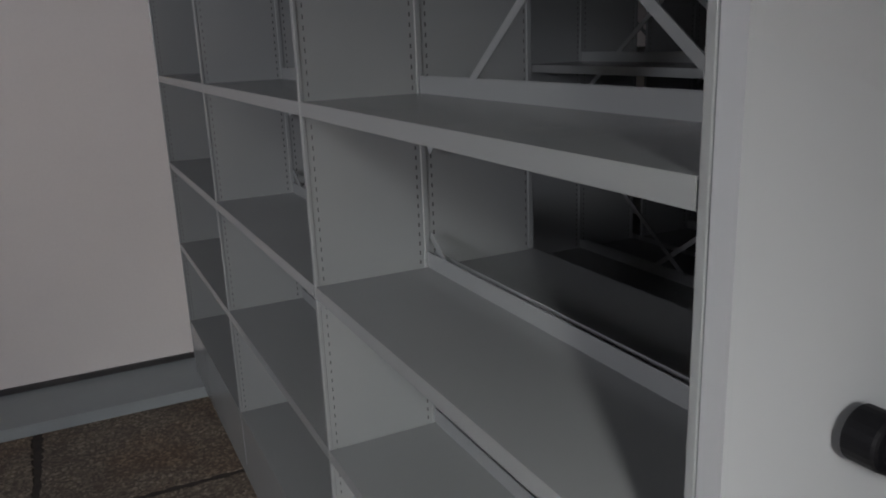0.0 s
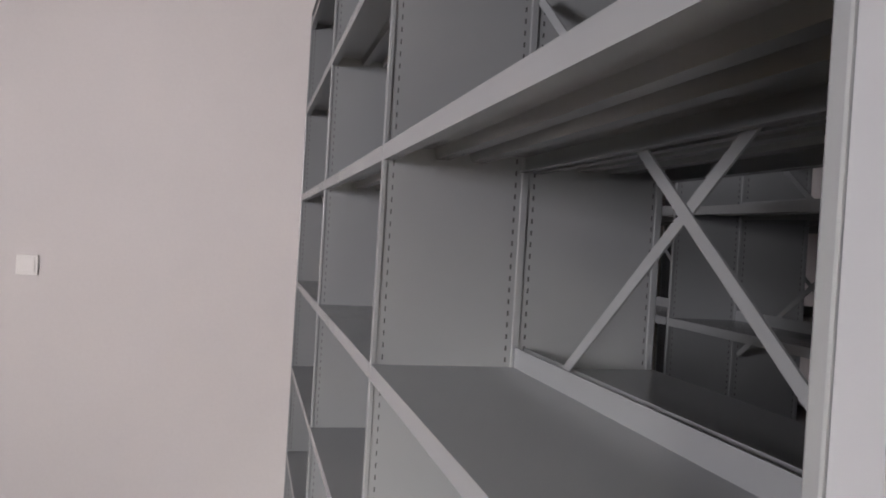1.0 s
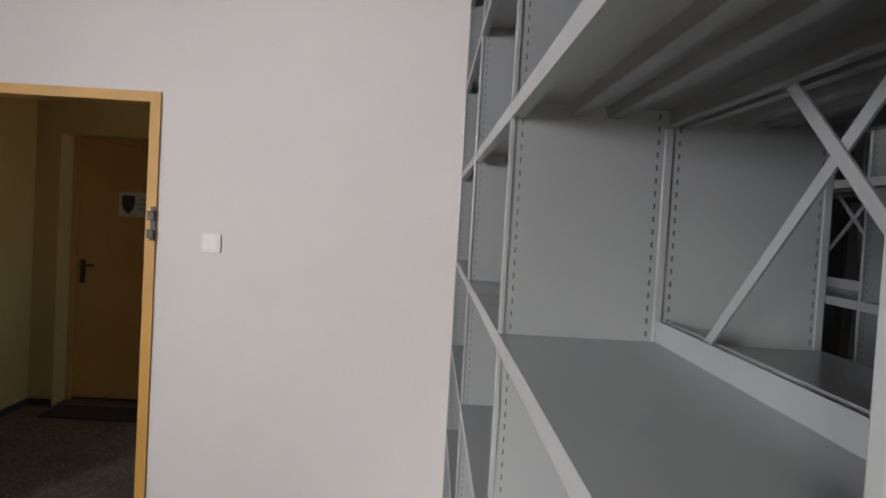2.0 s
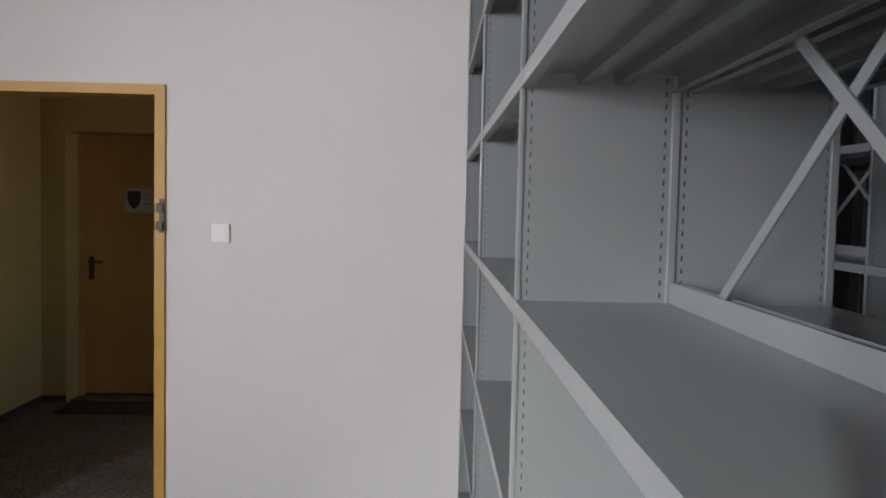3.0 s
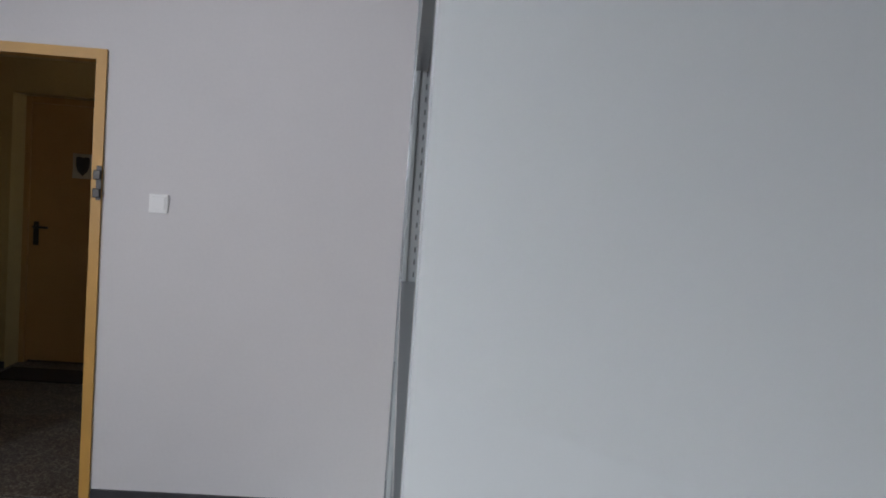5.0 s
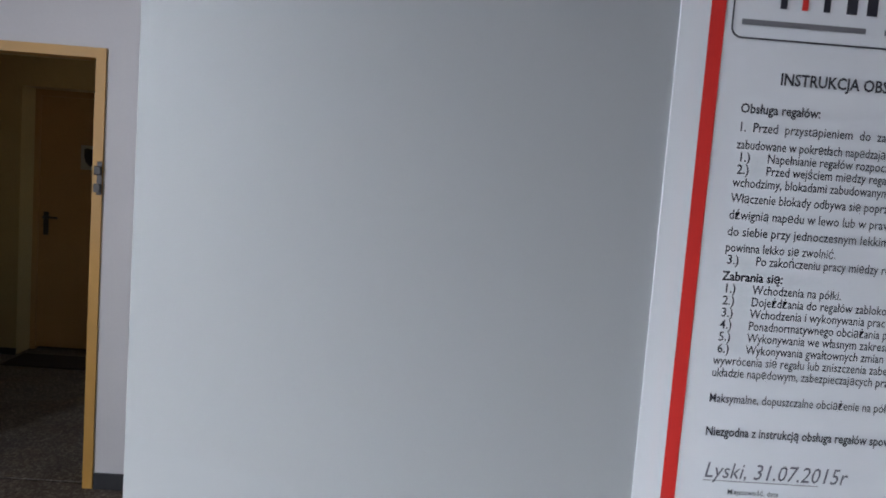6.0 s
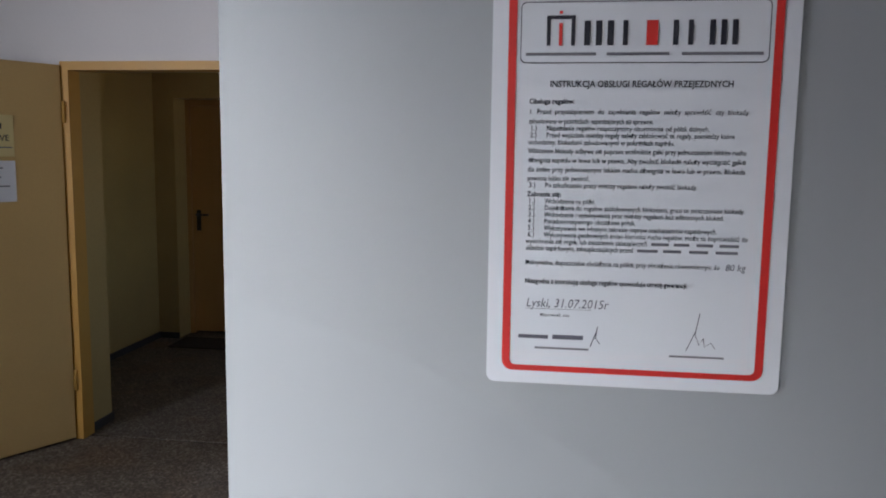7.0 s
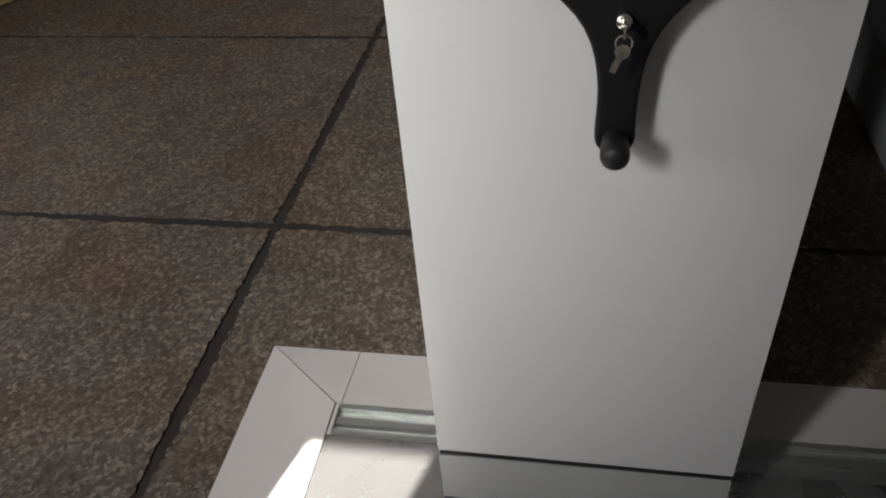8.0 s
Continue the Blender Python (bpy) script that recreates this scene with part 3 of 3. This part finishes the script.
def ring_of(p_out, p_in, y):
    bm = bmesh.new()
    a = [bm.verts.new((x, y, z)) for x, z in p_out]
    b_ = [bm.verts.new((x, y, z)) for x, z in p_in]
    for i in range(len(a)):
        j = (i + 1) % len(a)
        bm.faces.new((a[i], a[j], b_[j], b_[i]))
    return bm


def moved(pts, dx, dz):
    return [(x + dx, z + dz) for x, z in pts]


part("laminate", plate_of(rounded(SW, SH, 0.006), 0.0, -0.0012), PAPER, sheet)
RW, RHT = 0.1755, 0.262
part("red_border", ring_of(rounded(RW, RHT, 0.0075), rounded(RW - 0.011, RHT - 0.008, 0.004), -0.0016), RED, sheet, "red printed border")
LZ = 0.0995
part("box_line", ring_of(moved(rounded(0.1595, 0.040, 0.004), 0, LZ), moved(rounded(0.1583, 0.0388, 0.0036), 0, LZ), -0.0016), INK, sheet)


def bar(x0, x1, z0, z1, mat, y=-0.0016):
    bm = bmesh.new()
    bm.faces.new([bm.verts.new(p) for p in ((x0, y, z0), (x1, y, z0), (x1, y, z1), (x0, y, z1))])
    return part("print_bar", bm, mat, sheet)


# emblem and name as plain bars in their colours
ZB, ZT = LZ - 0.0085, LZ + 0.008
bar(-0.0625, -0.0600, ZB, ZT + 0.003, INK), bar(-0.0465, -0.0440, ZB, ZT + 0.003, INK), bar(-0.0600, -0.0465, ZT + 0.0006, ZT + 0.003, INK)
bar(-0.0545, -0.0522, ZB, ZT - 0.002, RED), bar(-0.0545, -0.0522, ZT + 0.0040, ZT + 0.0060, RED)
for x0, x1, m_ in ((-0.0380, -0.0340, INK), (-0.0305, -0.0265, INK), (-0.0230, -0.0190, INK), (-0.0130, -0.0098, INK), (0.0020, 0.0095, RED), (0.0190, 0.0222, INK), (0.0285, 0.0317, INK), (0.0420, 0.0455, INK), (0.0490, 0.0525, INK), (0.0560, 0.0595, INK)):
    bar(x0, x1, ZB, ZT - 0.0005, m_)
for x0, x1 in ((-0.0760, -0.0300), (-0.0230, 0.0170), (0.0250, 0.0760)):
    bar(x0, x1, LZ - 0.0150, LZ - 0.0130, GREYINK)

TX = -0.0730


def write(text, x, z, size, width, mat=INK, slant=0.0, bold=0.006):
    """A line of print, squeezed to its true length."""
    o = wording(text, size, mat, sheet, pose(0, 0, 0), 1.0, 0.0 if slant else bold)
    w_ = max(v.co.x for v in o.data.vertices)
    o.data.transform(Matrix(((width / w_, slant, 0, 0), (0, 1, 0, 0), (0, 0, 1, 0), (0, 0, 0, 1))))
    o.matrix_basis = pose(x, -0.0016, z, 90, 0, 0)
    return o


write("INSTRUKCJA OBSŁUGI REGAŁÓW PRZEJEZDNYCH", -0.0595, 0.0640, 0.0060, 0.1180, INK, 0.0, 0.022)
LINES = [
    ("Obsługa regałów:", 0, 0.0530, 0.0300),
    ("1.  Przed  przystąpieniem  do  zapełniania  regałów  należy  sprawdzić  czy  blokady", 0, 0.0462, 0.1420),
    ("zabudowane w pokrętłach napędzających są sprawne.", 0, 0.0398, 0.0820),
    ("1.)", 0.001, 0.0352, 0.0045), ("Napełnianie regałów rozpoczynamy obustronnie od półek dolnych.", 0.0120, 0.0352, 0.1060),
    ("2.)", 0.001, 0.0306, 0.0045), ("Przed wejściem między regały należy zablokować te regały, pomiędzy które", 0.0120, 0.0306, 0.1220),
    ("wchodzimy, blokadami zabudowanymi w pokrętłach napędu.", 0, 0.0258, 0.0960),
    ("Włączenie blokady odbywa się poprzez wciśnięcie gałki przy jednoczesnym lekkim ruchu", 0, 0.0200, 0.1420),
    ("dźwignią napędu w lewo lub w prawo. Aby zwolnić blokadę należy wyciągnąć gałkę", 0, 0.0138, 0.1420),
    ("do siebie przy jednoczesnym lekkim ruchu dźwignią w lewo lub w prawo. Blokada", 0, 0.0076, 0.1420),
    ("powinna lekko się zwolnić.", 0, 0.0016, 0.0420),
    ("3.)", 0.001, -0.0030, 0.0045), ("Po zakończeniu pracy między regałami należy zwolnić blokady.", 0.0120, -0.0030, 0.1000),
    ("Zabrania się:", 0, -0.0092, 0.0230),
    ("1.)", 0.001, -0.0138, 0.0045), ("Wchodzenia na półki.", 0.0120, -0.0138, 0.0340),
    ("2.)", 0.001, -0.0184, 0.0045), ("Dojeżdżania do regałów zablokowanych blokadami, grozi to zniszczeniem blokady.", 0.0120, -0.0184, 0.1310),
    ("3.)", 0.001, -0.0230, 0.0045), ("Wchodzenia i wykonywania prac między regałami bez włączonych blokad.", 0.0120, -0.0230, 0.1180),
    ("4.)", 0.001, -0.0276, 0.0045), ("Ponadnormatywnego obciążania półek.", 0.0120, -0.0276, 0.0610),
    ("5.)", 0.001, -0.0322, 0.0045), ("Wykonywania we własnym zakresie napraw mechanizmów napędowych.", 0.0120, -0.0322, 0.1140),
    ("6.)", 0.001, -0.0368, 0.0045), ("Wykonywania gwałtownych zmian kierunku ruchu regałów, może to doprowadzić do", 0.0120, -0.0368, 0.1340),
]
for text, x, z, w in LINES:
    write(text, TX + x, z, 0.0049, w, bold=0.02 if text.endswith(":") else 0.006)
for text, z, w in (("wywrócenia się regału lub zniszczenia zabezpieczeń", -0.0414, 0.0810), ("układzie napędowym, zabezpieczających przed", -0.0460, 0.0720)):
    write(text, TX, z, 0.0049, w)
    for k in range(4):
        x_ = TX + w + 0.003 + k * (0.140 - w) / 4
        bar(x_, x_ + (0.140 - w) / 4 * (0.78 + 0.1 * math.sin(5 * k + w)), z + 0.0004, z + 0.0024, GREYINK)
write("Maksymalne, dopuszczalne obciążenie na półkę, przy obciążeniu równomiernym do", TX, -0.0560, 0.0049, 0.1290)
write("80 kg", TX + 0.1325, -0.0565, 0.0066, 0.0130, PENCIL, 0.15)
write("Niezgodna z instrukcją obsługa regałów spowoduje utratę gwarancji.", TX, -0.0690, 0.0050, 0.1090, INK, 0.0, 0.02)
write("Lyski, 31.07.2015r", TX + 0.001, -0.0855, 0.0088, 0.0560, PENCIL, 0.18)
write("Miejscowość, data", TX + 0.011, -0.0918, 0.0029, 0.0200)
bar(TX + 0.001, TX + 0.046, -0.0868, -0.0865, GREYINK)
# names and signatures as plain strokes
for x0, x1, z0, z1 in ((-0.0765, -0.0560, -0.1090, -0.1040), (-0.0530, -0.0320, -0.1090, -0.1035)):
    bar(x0, x1, z0 + 0.0012, z1 - 0.0012, PENCIL)
bar(TX + 0.008, TX + 0.045, -0.1150, -0.1136, GREYINK)
bar(0.0260, 0.0620, -0.1170, -0.1156, GREYINK)


def stroke(pts, w):
    bm = bmesh.new()
    row = []
    for i, p in enumerate(pts):
        p = Vector(p)
        d = (Vector(pts[min(i + 1, len(pts) - 1)]) - Vector(pts[max(i - 1, 0)])).normalized()
        n = Vector((-d.y, d.x)) * w / 2
        row.append((bm.verts.new((p.x + n.x, -0.0016, p.y + n.y)), bm.verts.new((p.x - n.x, -0.0016, p.y - n.y))))
    for (a, b_), (c, d) in zip(row[:-1], row[1:]):
        bm.faces.new((a, c, d, b_))
    return part("pen_stroke", bm, PENCIL, sheet)


stroke([(-0.0270, -0.1120), (-0.0240, -0.1040), (-0.0225, -0.0980), (-0.0235, -0.1060), (-0.0205, -0.1100)], 0.0007)
stroke([(0.0370, -0.1120), (0.0430, -0.0980), (0.0450, -0.0860), (0.0425, -0.1010), (0.0455, -0.1080), (0.0480, -0.1030)], 0.0006)
stroke([(0.0480, -0.1030), (0.0490, -0.1090), (0.0530, -0.1060), (0.0560, -0.1100)], 0.0006)
